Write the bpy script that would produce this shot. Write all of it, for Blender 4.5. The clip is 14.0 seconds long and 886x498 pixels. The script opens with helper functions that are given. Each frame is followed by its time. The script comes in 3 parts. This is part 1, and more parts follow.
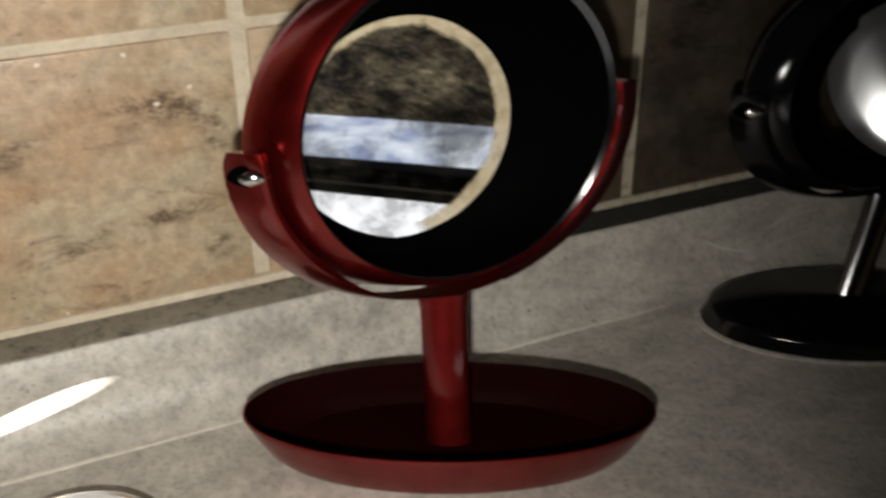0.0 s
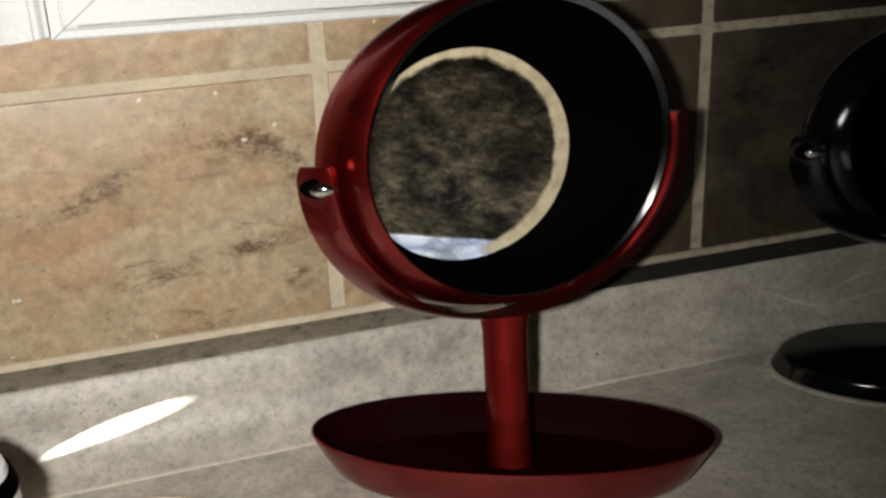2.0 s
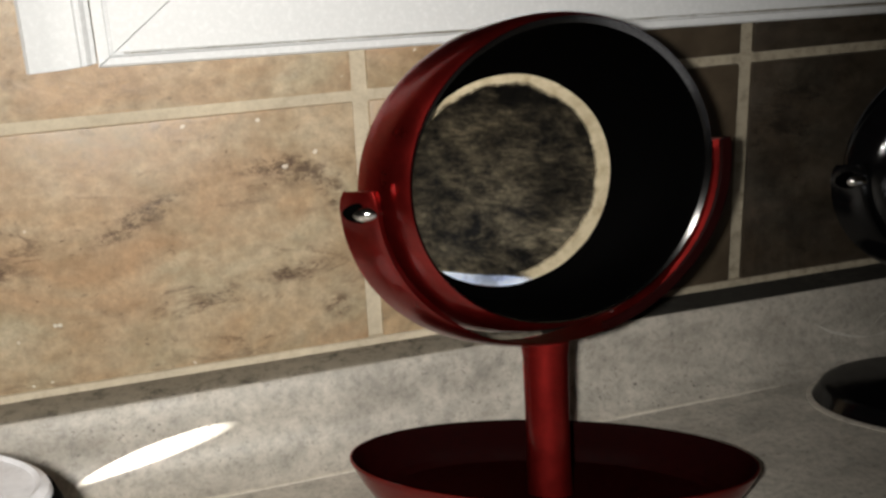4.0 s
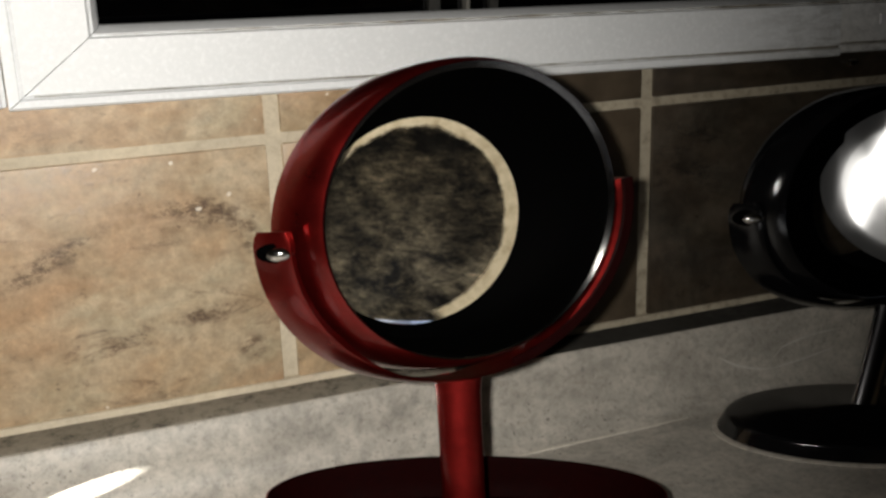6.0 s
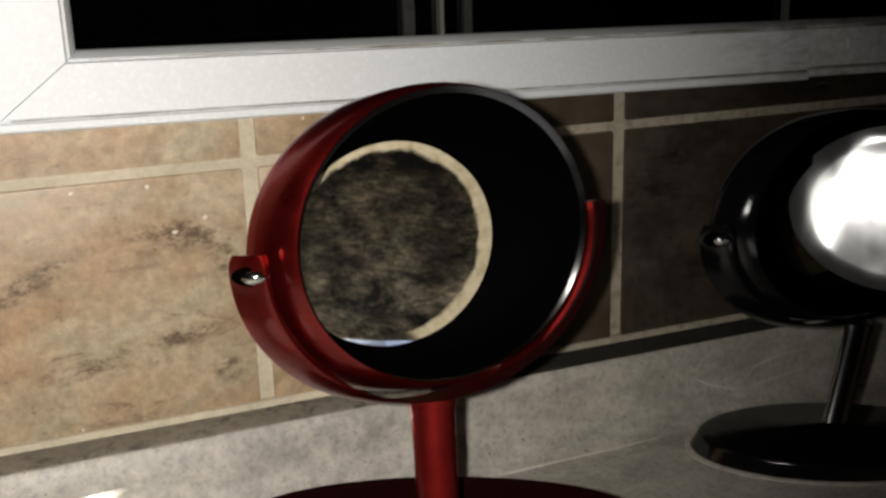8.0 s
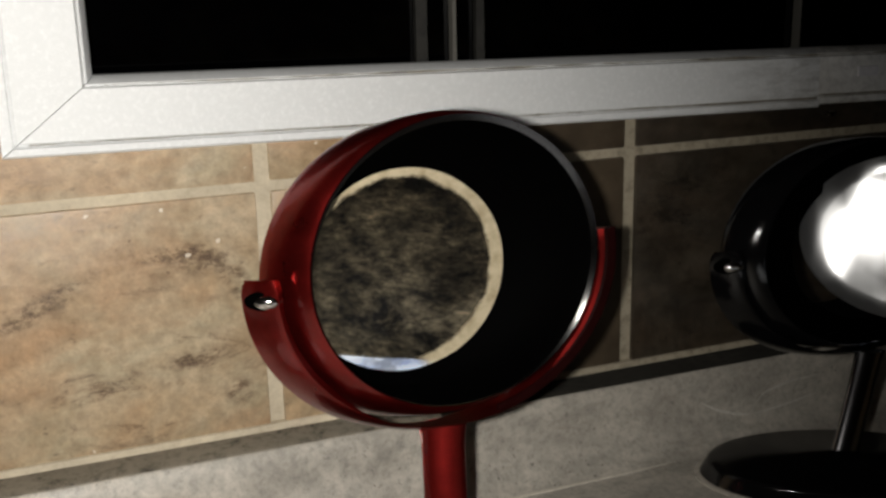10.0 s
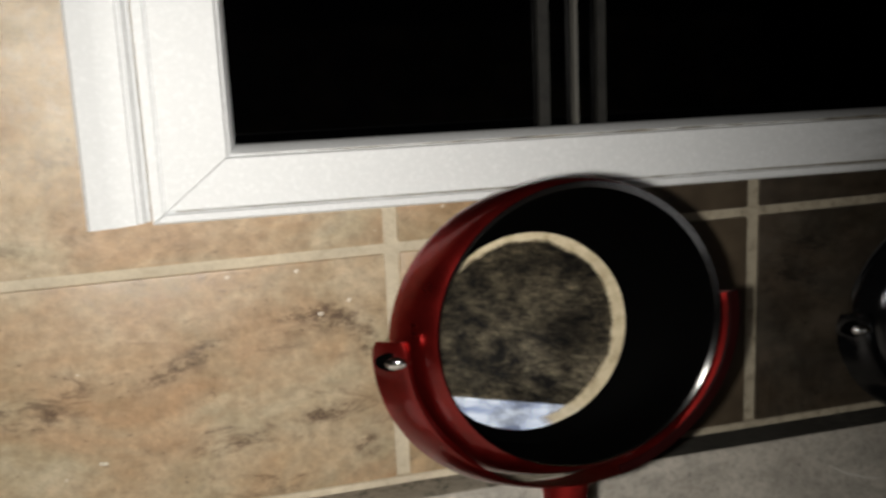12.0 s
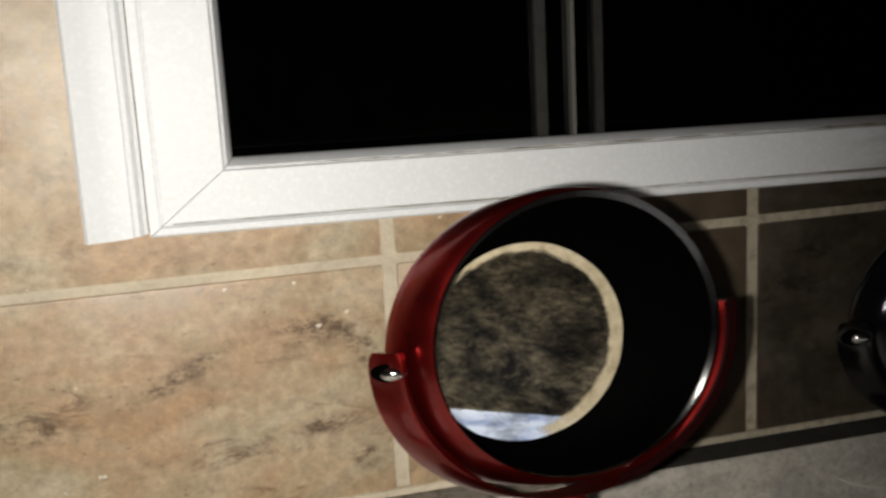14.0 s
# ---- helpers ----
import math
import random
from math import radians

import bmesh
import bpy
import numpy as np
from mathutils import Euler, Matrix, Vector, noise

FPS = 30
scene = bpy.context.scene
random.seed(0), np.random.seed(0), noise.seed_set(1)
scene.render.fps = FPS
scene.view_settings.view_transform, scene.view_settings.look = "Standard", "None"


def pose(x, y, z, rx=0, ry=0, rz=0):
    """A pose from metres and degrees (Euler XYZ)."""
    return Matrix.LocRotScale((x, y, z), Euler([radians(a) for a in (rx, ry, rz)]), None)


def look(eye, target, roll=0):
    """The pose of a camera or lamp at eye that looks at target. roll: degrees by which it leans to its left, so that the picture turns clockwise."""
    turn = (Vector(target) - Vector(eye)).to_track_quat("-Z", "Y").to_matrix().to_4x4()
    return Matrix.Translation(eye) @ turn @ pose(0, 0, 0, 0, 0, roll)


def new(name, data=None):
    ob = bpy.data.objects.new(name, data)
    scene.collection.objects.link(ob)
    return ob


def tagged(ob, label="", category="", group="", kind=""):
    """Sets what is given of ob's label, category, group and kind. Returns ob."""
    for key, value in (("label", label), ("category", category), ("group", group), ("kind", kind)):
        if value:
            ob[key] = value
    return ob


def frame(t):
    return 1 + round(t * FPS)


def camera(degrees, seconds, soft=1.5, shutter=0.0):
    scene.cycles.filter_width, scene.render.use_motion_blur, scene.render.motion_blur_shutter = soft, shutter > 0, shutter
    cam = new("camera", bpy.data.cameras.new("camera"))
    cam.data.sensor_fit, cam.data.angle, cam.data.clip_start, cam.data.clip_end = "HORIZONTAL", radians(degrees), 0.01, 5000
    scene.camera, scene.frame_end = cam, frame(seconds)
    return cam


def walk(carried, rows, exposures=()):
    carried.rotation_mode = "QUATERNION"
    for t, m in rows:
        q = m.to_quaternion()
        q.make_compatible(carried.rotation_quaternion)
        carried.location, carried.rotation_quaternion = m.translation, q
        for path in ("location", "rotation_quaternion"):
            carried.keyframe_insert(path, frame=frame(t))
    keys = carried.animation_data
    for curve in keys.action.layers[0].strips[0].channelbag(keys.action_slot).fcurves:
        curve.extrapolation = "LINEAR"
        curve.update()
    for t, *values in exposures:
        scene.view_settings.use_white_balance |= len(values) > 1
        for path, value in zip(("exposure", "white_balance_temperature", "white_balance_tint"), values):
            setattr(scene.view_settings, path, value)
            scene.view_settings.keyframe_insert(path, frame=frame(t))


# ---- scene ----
cam = camera(46.0, 14.0, soft=2.8, shutter=0.5)
PATH = [
    (0, (-0.1382, -0.6326, 0.4725), (0.1072, -0.0706, 0.1350), -0.44),
    (0.1, (-0.1374, -0.6352, 0.4735), (0.1150, -0.0782, 0.1329), -0.27),
    (0.3, (-0.1350, -0.6518, 0.4731), (0.1253, -0.0886, 0.1490), 0.64),
    (0.5, (-0.1329, -0.6623, 0.4681), (0.1283, -0.0906, 0.1600), 0.85),
    (0.8, (-0.1238, -0.6811, 0.4537), (0.1417, -0.0967, 0.1744), 0.21),
    (1, (-0.1252, -0.6878, 0.4517), (0.1421, -0.1007, 0.1799), 0.49),
    (1.2, (-0.1289, -0.6849, 0.4466), (0.1375, -0.0981, 0.1734), -0.20),
    (1.5, (-0.1336, -0.6886, 0.4371), (0.1046, -0.0885, 0.1664), -0.70),
    (2, (-0.1335, -0.6969, 0.4232), (0.0594, -0.0741, 0.1685), -2.38),
    (4.3, (-0.1468, -0.6951, 0.4163), (0.0361, -0.0598, 0.1863), -2.51),
    (4.5, (-0.1467, -0.6952, 0.4168), (0.0527, -0.0652, 0.1857), -2.13),
    (4.7, (-0.1454, -0.6995, 0.4151), (0.0847, -0.0787, 0.1879), -1.75),
    (4.8, (-0.1448, -0.7015, 0.4144), (0.0935, -0.0823, 0.1915), -1.59),
    (5, (-0.1438, -0.7055, 0.4130), (0.0989, -0.0863, 0.1944), -1.32),
    (5.5, (-0.1448, -0.7067, 0.4151), (0.1013, -0.0873, 0.2011), -1.42),
    (6, (-0.1465, -0.7102, 0.4154), (0.0913, -0.0835, 0.2133), -1.80),
    (6.5, (-0.1472, -0.7094, 0.4144), (0.0969, -0.0846, 0.2142), -1.69),
    (7, (-0.1458, -0.7117, 0.4155), (0.1025, -0.0880, 0.2172), -1.70),
    (7.5, (-0.1456, -0.7147, 0.4161), (0.1053, -0.0905, 0.2231), -1.69),
    (8, (-0.1447, -0.7179, 0.4196), (0.1065, -0.0928, 0.2293), -1.64),
    (10.5, (-0.1476, -0.7199, 0.4276), (0.1002, -0.0899, 0.2495), -1.22),
    (11, (-0.1428, -0.7234, 0.4291), (0.1094, -0.0952, 0.2509), -1.13),
    (11.3, (-0.1404, -0.7268, 0.4280), (0.1134, -0.0983, 0.2532), -1.31),
    (11.5, (-0.1396, -0.7288, 0.4278), (0.1085, -0.0965, 0.2584), -1.50),
    (11.6, (-0.1428, -0.7299, 0.4314), (0.0806, -0.0864, 0.2707), -1.72),
    (11.8, (-0.1497, -0.7320, 0.4388), (0.0403, -0.0756, 0.2867), -2.17),
    (12, (-0.1567, -0.7336, 0.4458), (0.0195, -0.0731, 0.2952), -2.61),
    (12.2, (-0.1584, -0.7336, 0.4466), (0.0011, -0.0689, 0.2953), -2.83),
    (12.5, (-0.1601, -0.7332, 0.4468), (-0.0015, -0.0669, 0.3025), -3.09),
    (13, (-0.1620, -0.7286, 0.4464), (-0.0035, -0.0623, 0.3015), -3.16),
    (13.5, (-0.1590, -0.7311, 0.4476), (-0.0001, -0.0650, 0.3027), -3.21),
    (13.7, (-0.1549, -0.7329, 0.4462), (0.0048, -0.0668, 0.3024), -3.19),
    (13.8, (-0.1525, -0.7340, 0.4455), (0.0082, -0.0679, 0.3022), -3.18),
    (13.9, (-0.1499, -0.7351, 0.4448), (0.0151, -0.0700, 0.3017), -3.15),
    (14, (-0.1470, -0.7363, 0.4441), (0.0227, -0.0721, 0.3021), -3.12),
]
walk(cam, [(t, look(eye, target, roll)) for t, eye, target, roll in PATH],
     exposures=[(0.0, 0.0), (0.3, -0.04), (0.6, -0.12), (1.2, -0.12), (2.0, 0.0), (7.0, 0.0), (10.4, -0.08), (11.6, -0.08), (12.3, 0.0), (14.0, 0.0)])

# ---- light ----
world = bpy.data.worlds.new("world")
scene.world = world
world.use_nodes = True
world.node_tree.nodes["Background"].inputs["Color"].default_value = (0.5, 0.6, 0.8, 1)
world.node_tree.nodes["Background"].inputs["Strength"].default_value = 0.0012


def lamp(name, kind, m, watts, size, colour):
    data = bpy.data.lights.new(name, kind)
    data.energy, data.color = watts, colour
    if kind == "AREA":
        data.shape, data.size = "DISK", size
    else:
        data.shadow_soft_size = size
    ob = new(name, data)
    ob.matrix_world = m
    return ob


TORCH = (-0.188, -0.69, 0.425)
torch = lamp("torch_light", "SPOT", look(TORCH, (-0.212, -0.05, 0.190)), 19.6, 0.012, (1.0, 0.95, 0.88))
torch.data.spot_size, torch.data.spot_blend = radians(109), 1.0
lamp("torch_spill", "POINT", pose(*TORCH), 0.9, 0.012, (1.0, 0.95, 0.88))

# added spot lamp stands in for torch light thrown by the tin along the upstand
gleam = lamp("gleam_lamp", "SPOT", look((-0.3163, -0.0664, 0.0383), (-0.1685, -0.0389, 0.0615)), 45.0, 0.0006, (1.0, 0.95, 0.88))
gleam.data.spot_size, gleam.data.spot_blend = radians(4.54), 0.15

# ---- materials ----


def material(name, colour, rough=0.5, metal=0.0, coat=0.0, spec=0.5):
    mat = bpy.data.materials.new(name)
    mat.use_nodes = True
    p = mat.node_tree.nodes["Principled BSDF"]
    p.inputs["Base Color"].default_value = (*colour, 1)
    p.inputs["Roughness"].default_value = rough
    p.inputs["Metallic"].default_value = metal
    p.inputs["Coat Weight"].default_value = coat
    p.inputs["Coat Roughness"].default_value = 0.05
    p.inputs["Specular IOR Level"].default_value = spec
    return mat


def nodes(mat):
    t = mat.node_tree
    return t, t.nodes["Principled BSDF"]


def noise_node(t, scale, detail=4.0, rough=0.6, stretch=(1, 1, 1), warp=0.0):
    tc = t.nodes.new("ShaderNodeTexCoord")
    mp = t.nodes.new("ShaderNodeMapping")
    mp.inputs["Scale"].default_value = stretch
    n = t.nodes.new("ShaderNodeTexNoise")
    n.inputs["Scale"].default_value, n.inputs["Detail"].default_value = scale, detail
    n.inputs["Roughness"].default_value, n.inputs["Distortion"].default_value = rough, warp
    t.links.new(tc.outputs["Object"], mp.inputs["Vector"])
    t.links.new(mp.outputs["Vector"], n.inputs["Vector"])
    return n


def ramp(t, source, stops):
    r = t.nodes.new("ShaderNodeValToRGB")
    e = r.color_ramp.elements
    while len(e) < len(stops):
        e.new(0.5)
    for el, (pos, c) in zip(e, stops):
        el.position = pos
        el.color = (c, c, c, 1) if isinstance(c, float) else (*c, 1)
    t.links.new(source, r.inputs["Fac"])
    return r


def mix(t, fac, a, b, how="MIX"):
    m = t.nodes.new("ShaderNodeMix")
    m.data_type, m.blend_type = "RGBA", how
    for value, socket in ((fac, m.inputs[0]), (a, m.inputs[6]), (b, m.inputs[7])):
        if isinstance(value, (int, float)):
            socket.default_value = value
        elif isinstance(value, tuple):
            socket.default_value = (*value, 1)
        else:
            t.links.new(value, socket)
    return m.outputs[2]


def bump(t, p, height, strength, distance):
    b = t.nodes.new("ShaderNodeBump")
    b.inputs["Strength"].default_value, b.inputs["Distance"].default_value = strength, distance
    t.links.new(height, b.inputs["Height"])
    t.links.new(b.outputs["Normal"], p.inputs["Normal"])


def tile_noise(t, scale, detail, rough, stretch=(1, 1, 1), warp=0.0):
    """Noise that starts elsewhere on every tile."""
    n = noise_node(t, scale, detail, rough, stretch, warp)
    mp = n.inputs["Vector"].links[0].from_node
    oi = t.nodes.new("ShaderNodeObjectInfo")
    far = t.nodes.new("ShaderNodeVectorMath")
    far.operation = "SCALE"
    far.inputs[0].default_value = (7.3, 3.1, 5.7)
    t.links.new(oi.outputs["Random"], far.inputs["Scale"])
    t.links.new(far.outputs[0], mp.inputs["Location"])
    return n


def tile_material(name, light, mid, vein, marks=()):
    mat = material(name, light, 0.42)
    t, p = nodes(mat)
    big = tile_noise(t, 8, 6, 0.65, (1, 1, 1.6), 0.7)
    c = ramp(t, big.outputs["Fac"], [(0.32, mid), (0.44, tuple((a + b) / 2 for a, b in zip(mid, light))), (0.52, light), (0.68, tuple(min(1, v * f) for v, f in zip(light, (1.2, 1.24, 1.32))))])
    fine = tile_noise(t, 95, 7, 0.78)
    f = ramp(t, fine.outputs["Fac"], [(0.3, 0.62), (0.7, 1.2)])
    col = mix(t, 1.0, c.outputs["Color"], f.outputs["Color"], "MULTIPLY")
    patch = ramp(t, tile_noise(t, 30, 5, 0.65, (0.8, 1, 1.3), 0.6).outputs["Fac"], [(0.34, (0.90, 0.87, 0.83)), (0.5, (1.0, 1.0, 1.0)), (0.66, (1.07, 1.08, 1.10))])
    col = mix(t, 1.0, col, patch.outputs["Color"], "MULTIPLY")
    v = tile_noise(t, 26, 9, 0.78, (0.7, 1, 1.7), 1.0)
    vm = ramp(t, v.outputs["Fac"], [(0.535, 0.0), (0.60, 0.6), (0.70, 1.0)])
    w = tile_noise(t, 9, 3, 0.5, (0.7, 1, 1.5))
    wm = ramp(t, w.outputs["Fac"], [(0.46, 0.0), (0.60, 1.0)])
    mask = mix(t, 1.0, vm.outputs["Color"], wm.outputs["Color"], "MULTIPLY")
    col = mix(t, mask, col, vein)
    if marks:
        tc = t.nodes.new("ShaderNodeTexCoord")
        rough_ = ramp(t, tile_noise(t, 75, 9, 0.85, (0.8, 1, 1.3)).outputs["Fac"], [(0.45, 0.0), (0.57, 0.95)])
        for x, z, rx, rz, turn in marks:
            mp = t.nodes.new("ShaderNodeMapping")
            mp.vector_type = "TEXTURE"
            mp.inputs["Location"].default_value = (x, 0, z)
            mp.inputs["Rotation"].default_value = (0, radians(-turn), 0)
            mp.inputs["Scale"].default_value = (rx, 1, rz)
            t.links.new(tc.outputs["Object"], mp.inputs["Vector"])
            g = t.nodes.new("ShaderNodeTexGradient")
            g.gradient_type = "SPHERICAL"
            t.links.new(mp.outputs["Vector"], g.inputs["Vector"])
            near = ramp(t, g.outputs["Fac"], [(0.0, 0.0), (0.55, 1.0)])
            col = mix(t, mix(t, 1.0, near.outputs["Color"], rough_.outputs["Color"], "MULTIPLY"), col, vein)
    pits = ramp(t, tile_noise(t, 170, 3, 0.6, (0.7, 1, 1.2)).outputs["Fac"], [(0.64, 0.0), (0.70, 0.7)])
    some = ramp(t, tile_noise(t, 14, 4, 0.6).outputs["Fac"], [(0.46, 0.0), (0.60, 1.0)])
    col = mix(t, mix(t, 1.0, pits.outputs["Color"], some.outputs["Color"], "MULTIPLY"), col, vein)
    flecks = ramp(t, tile_noise(t, 120, 1, 0.4).outputs["Fac"], [(0.785, 0.0), (0.81, 0.8)])
    col = mix(t, flecks.outputs["Color"], col, tuple(min(1, v * f) for v, f in zip(light, (1.7, 2.0, 2.6))))
    tint = ramp(t, tile_noise(t, 17, 4, 0.6, (0.8, 1, 1.5), 0.5).outputs["Fac"], [(0.35, (1.03, 0.98, 0.93)), (0.5, (1.0, 1.0, 1.0)), (0.65, (0.96, 1.02, 1.04))])
    col = mix(t, 1.0, col, tint.outputs["Color"], "MULTIPLY")
    oi = t.nodes.new("ShaderNodeObjectInfo")
    tone = ramp(t, oi.outputs["Random"], [(0.0, 0.93), (1.0, 1.05)])
    col = mix(t, 1.0, col, tone.outputs["Color"], "MULTIPLY")
    t.links.new(col, p.inputs["Base Color"])
    r = ramp(t, fine.outputs["Fac"], [(0.3, 0.26), (0.7, 0.46)])
    t.links.new(r.outputs["Color"], p.inputs["Roughness"])
    bump(t, p, v.outputs["Fac"], 0.25, 0.002)
    return mat


# worn veins of the tile beside the red mirror: x, z, half-sizes, turn
VEINS = [(0.275, 0.135, 0.026, 0.014, -14), (0.256, 0.14, 0.034, 0.008, 0), (0.299, 0.119, 0.011, 0.028, 30), (0.17, 0.114, 0.048, 0.01, 27), (0.267, 0.062, 0.036, 0.008, 8), (0.298, 0.032, 0.014, 0.012, 0), (0.205, 0.048, 0.03, 0.006, 20), (0.068, 0.085, 0.03, 0.01, 15)]
TILE_VEINED = tile_material("veined_stone_tile", (0.485, 0.378, 0.248), (0.46, 0.315, 0.19), (0.11, 0.07, 0.045), VEINS)
TILE = tile_material("beige_stone_tile", (0.485, 0.378, 0.248), (0.46, 0.315, 0.19), (0.13, 0.09, 0.055))
# this tile turns from beige to dark brown towards its right
TILE_HALF_DARK = tile_material("half_dark_stone_tile", (0.44, 0.325, 0.20), (0.40, 0.255, 0.135), (0.13, 0.09, 0.055))
t_, p_ = nodes(TILE_HALF_DARK)
old = p_.inputs["Base Color"].links[0].from_socket
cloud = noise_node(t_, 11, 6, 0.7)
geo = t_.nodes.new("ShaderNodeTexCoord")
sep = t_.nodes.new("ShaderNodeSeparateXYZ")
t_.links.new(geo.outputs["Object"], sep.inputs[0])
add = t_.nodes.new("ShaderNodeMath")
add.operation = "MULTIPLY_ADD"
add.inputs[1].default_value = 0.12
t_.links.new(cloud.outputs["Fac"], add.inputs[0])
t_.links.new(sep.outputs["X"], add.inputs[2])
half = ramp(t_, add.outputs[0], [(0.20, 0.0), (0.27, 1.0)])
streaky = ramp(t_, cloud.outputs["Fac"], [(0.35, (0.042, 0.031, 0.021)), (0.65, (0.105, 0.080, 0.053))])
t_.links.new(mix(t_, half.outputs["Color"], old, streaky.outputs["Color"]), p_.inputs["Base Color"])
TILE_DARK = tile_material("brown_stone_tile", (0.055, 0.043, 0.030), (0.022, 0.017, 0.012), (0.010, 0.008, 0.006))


def speckled(name, base, dark, scale, rough, amount=0.0, stain=None, patch=(0.86, 1.06)):
    mat = material(name, base, rough)
    t, p = nodes(mat)
    n = noise_node(t, scale, 7, 0.8)
    c = ramp(t, n.outputs["Fac"], [(0.34, dark), (0.5, base), (0.68, tuple(min(1, v * 1.15) for v in base))])
    g = noise_node(t, scale * 0.09, 4, 0.6)
    gm = ramp(t, g.outputs["Fac"], [(0.35, patch[0]), (0.65, patch[1])])
    col = mix(t, 1.0, c.outputs["Color"], gm.outputs["Color"], "MULTIPLY")
    if stain:
        s = noise_node(t, 45, 6, 0.75, (0.5, 1, 1), 0.5)
        sm = ramp(t, s.outputs["Fac"], [(0.56, 0.0), (0.7, amount)])
        col = mix(t, sm.outputs["Color"], col, stain)
    t.links.new(col, p.inputs["Base Color"])
    r = ramp(t, g.outputs["Fac"], [(0.3, rough * 0.8), (0.7, rough * 1.25)])
    t.links.new(r.outputs["Color"], p.inputs["Roughness"])
    bump(t, p, n.outputs["Fac"], 0.15, 0.0006)
    return mat


GROUT = speckled("grout", (0.58, 0.51, 0.385), (0.48, 0.41, 0.30), 160, 0.85, 0.3, (0.36, 0.3, 0.2))
DARK_GROUT = speckled("dark_grout", (0.38, 0.335, 0.25), (0.20, 0.175, 0.125), 110, 0.85, 0.5, (0.14, 0.115, 0.08))
LAMINATE = speckled("grey_laminate", (0.47, 0.44, 0.39), (0.32, 0.30, 0.265), 190, 0.45, 0.4, (0.24, 0.21, 0.17), (0.80, 1.10))
t_, p_ = nodes(LAMINATE)
under = p_.inputs["Base Color"].links[0].from_socket
cloudy = ramp(t_, noise_node(t_, 70, 7, 0.8).outputs["Fac"], [(0.36, (0.80, 0.815, 0.81)), (0.5, (0.98, 0.98, 0.97)), (0.64, (1.13, 1.12, 1.11))])
under = mix(t_, 1.0, under, cloudy.outputs["Color"], "MULTIPLY")
dots = ramp(t_, noise_node(t_, 300, 2, 0.6).outputs["Fac"], [(0.645, 0.0), (0.70, 0.8)])
worn = ramp(t_, noise_node(t_, 13, 5, 0.65).outputs["Fac"], [(0.45, 0.25), (0.62, 1.0)])
dots = mix(t_, 1.0, dots.outputs["Color"], worn.outputs["Color"], "MULTIPLY")
t_.links.new(mix(t_, dots, under, (0.06, 0.055, 0.05)), p_.inputs["Base Color"])
WHITE = speckled("white_painted_wood", (0.78, 0.80, 0.81), (0.765, 0.79, 0.80), 300, 0.6, 0.0, None, (0.998, 1.002))
t_, p_ = nodes(WHITE)
for socket in (p_.inputs["Roughness"], p_.inputs["Normal"]):
    t_.links.remove(socket.links[0])
p_.inputs["Roughness"].default_value = 0.5
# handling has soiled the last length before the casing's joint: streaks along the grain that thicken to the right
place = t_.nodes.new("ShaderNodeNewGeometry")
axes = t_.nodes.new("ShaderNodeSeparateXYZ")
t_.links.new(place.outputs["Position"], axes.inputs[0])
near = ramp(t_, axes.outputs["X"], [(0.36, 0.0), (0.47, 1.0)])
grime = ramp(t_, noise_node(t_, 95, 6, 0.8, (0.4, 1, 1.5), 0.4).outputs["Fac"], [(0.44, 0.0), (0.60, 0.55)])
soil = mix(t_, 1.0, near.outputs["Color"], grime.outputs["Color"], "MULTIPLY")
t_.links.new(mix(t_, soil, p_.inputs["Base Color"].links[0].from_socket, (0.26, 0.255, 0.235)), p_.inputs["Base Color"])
GRIME = speckled("groove_grime", (0.10, 0.095, 0.085), (0.04, 0.037, 0.032), 90, 0.8)
WORN_WHITE = speckled("worn_white_paint", (0.76, 0.76, 0.74), (0.56, 0.56, 0.54), 120, 0.5, 0.7, (0.3, 0.29, 0.27))
RED = speckled("red_metallic_enamel", (0.215, 0.011, 0.0095), (0.185, 0.0095, 0.008), 240, 0.33)
p_ = nodes(RED)[1]
p_.inputs["Metallic"].default_value, p_.inputs["Coat Weight"].default_value, p_.inputs["Coat Roughness"].default_value = 0.93, 0.6, 0.07
BLACK = speckled("black_enamel", (0.004, 0.004, 0.0045), (0.003, 0.003, 0.003), 200, 0.09)
nodes(BLACK)[1].inputs["Specular IOR Level"].default_value = 0.45
BLACK_CHROME = material("black_chrome", (0.26, 0.26, 0.27), 0.13, 1.0)


def turned(mat, axis, amount, rotation=0.0):
    """Fine turning marks round one axis, as a lathe leaves them."""
    t, p = nodes(mat)
    tangent = t.nodes.new("ShaderNodeTangent")
    tangent.direction_type, tangent.axis = "RADIAL", axis
    p.inputs["Anisotropic"].default_value, p.inputs["Anisotropic Rotation"].default_value = amount, rotation
    t.links.new(tangent.outputs["Tangent"], p.inputs["Tangent"])


CHROME = material("chrome", (0.75, 0.74, 0.72), 0.12, 1.0)
GLASS_DARK = material("night_glass", (0.0003, 0.0003, 0.0004), 0.05, spec=0.2)
GREY_BAR = speckled("grey_sash", (0.020, 0.019, 0.016), (0.002, 0.002, 0.002), 120, 0.6)
BEAD = material("pale_bead", (0.13, 0.125, 0.11), 0.5)
ROOM = speckled("dark_room_wall", (0.09, 0.075, 0.06), (0.07, 0.06, 0.045), 20, 0.8)
STICKER = speckled("lilac_white_sticker", (0.86, 0.85, 0.88), (0.80, 0.79, 0.83), 150, 0.45)

# ---- helpers for shapes ----
Z0 = 0.036                                   # counter top
TURN = -0.42
U = Vector((math.cos(TURN), math.sin(TURN), 0))
V = Vector((-math.sin(TURN), math.cos(TURN), 0))
W = Vector((0, 0, 1))


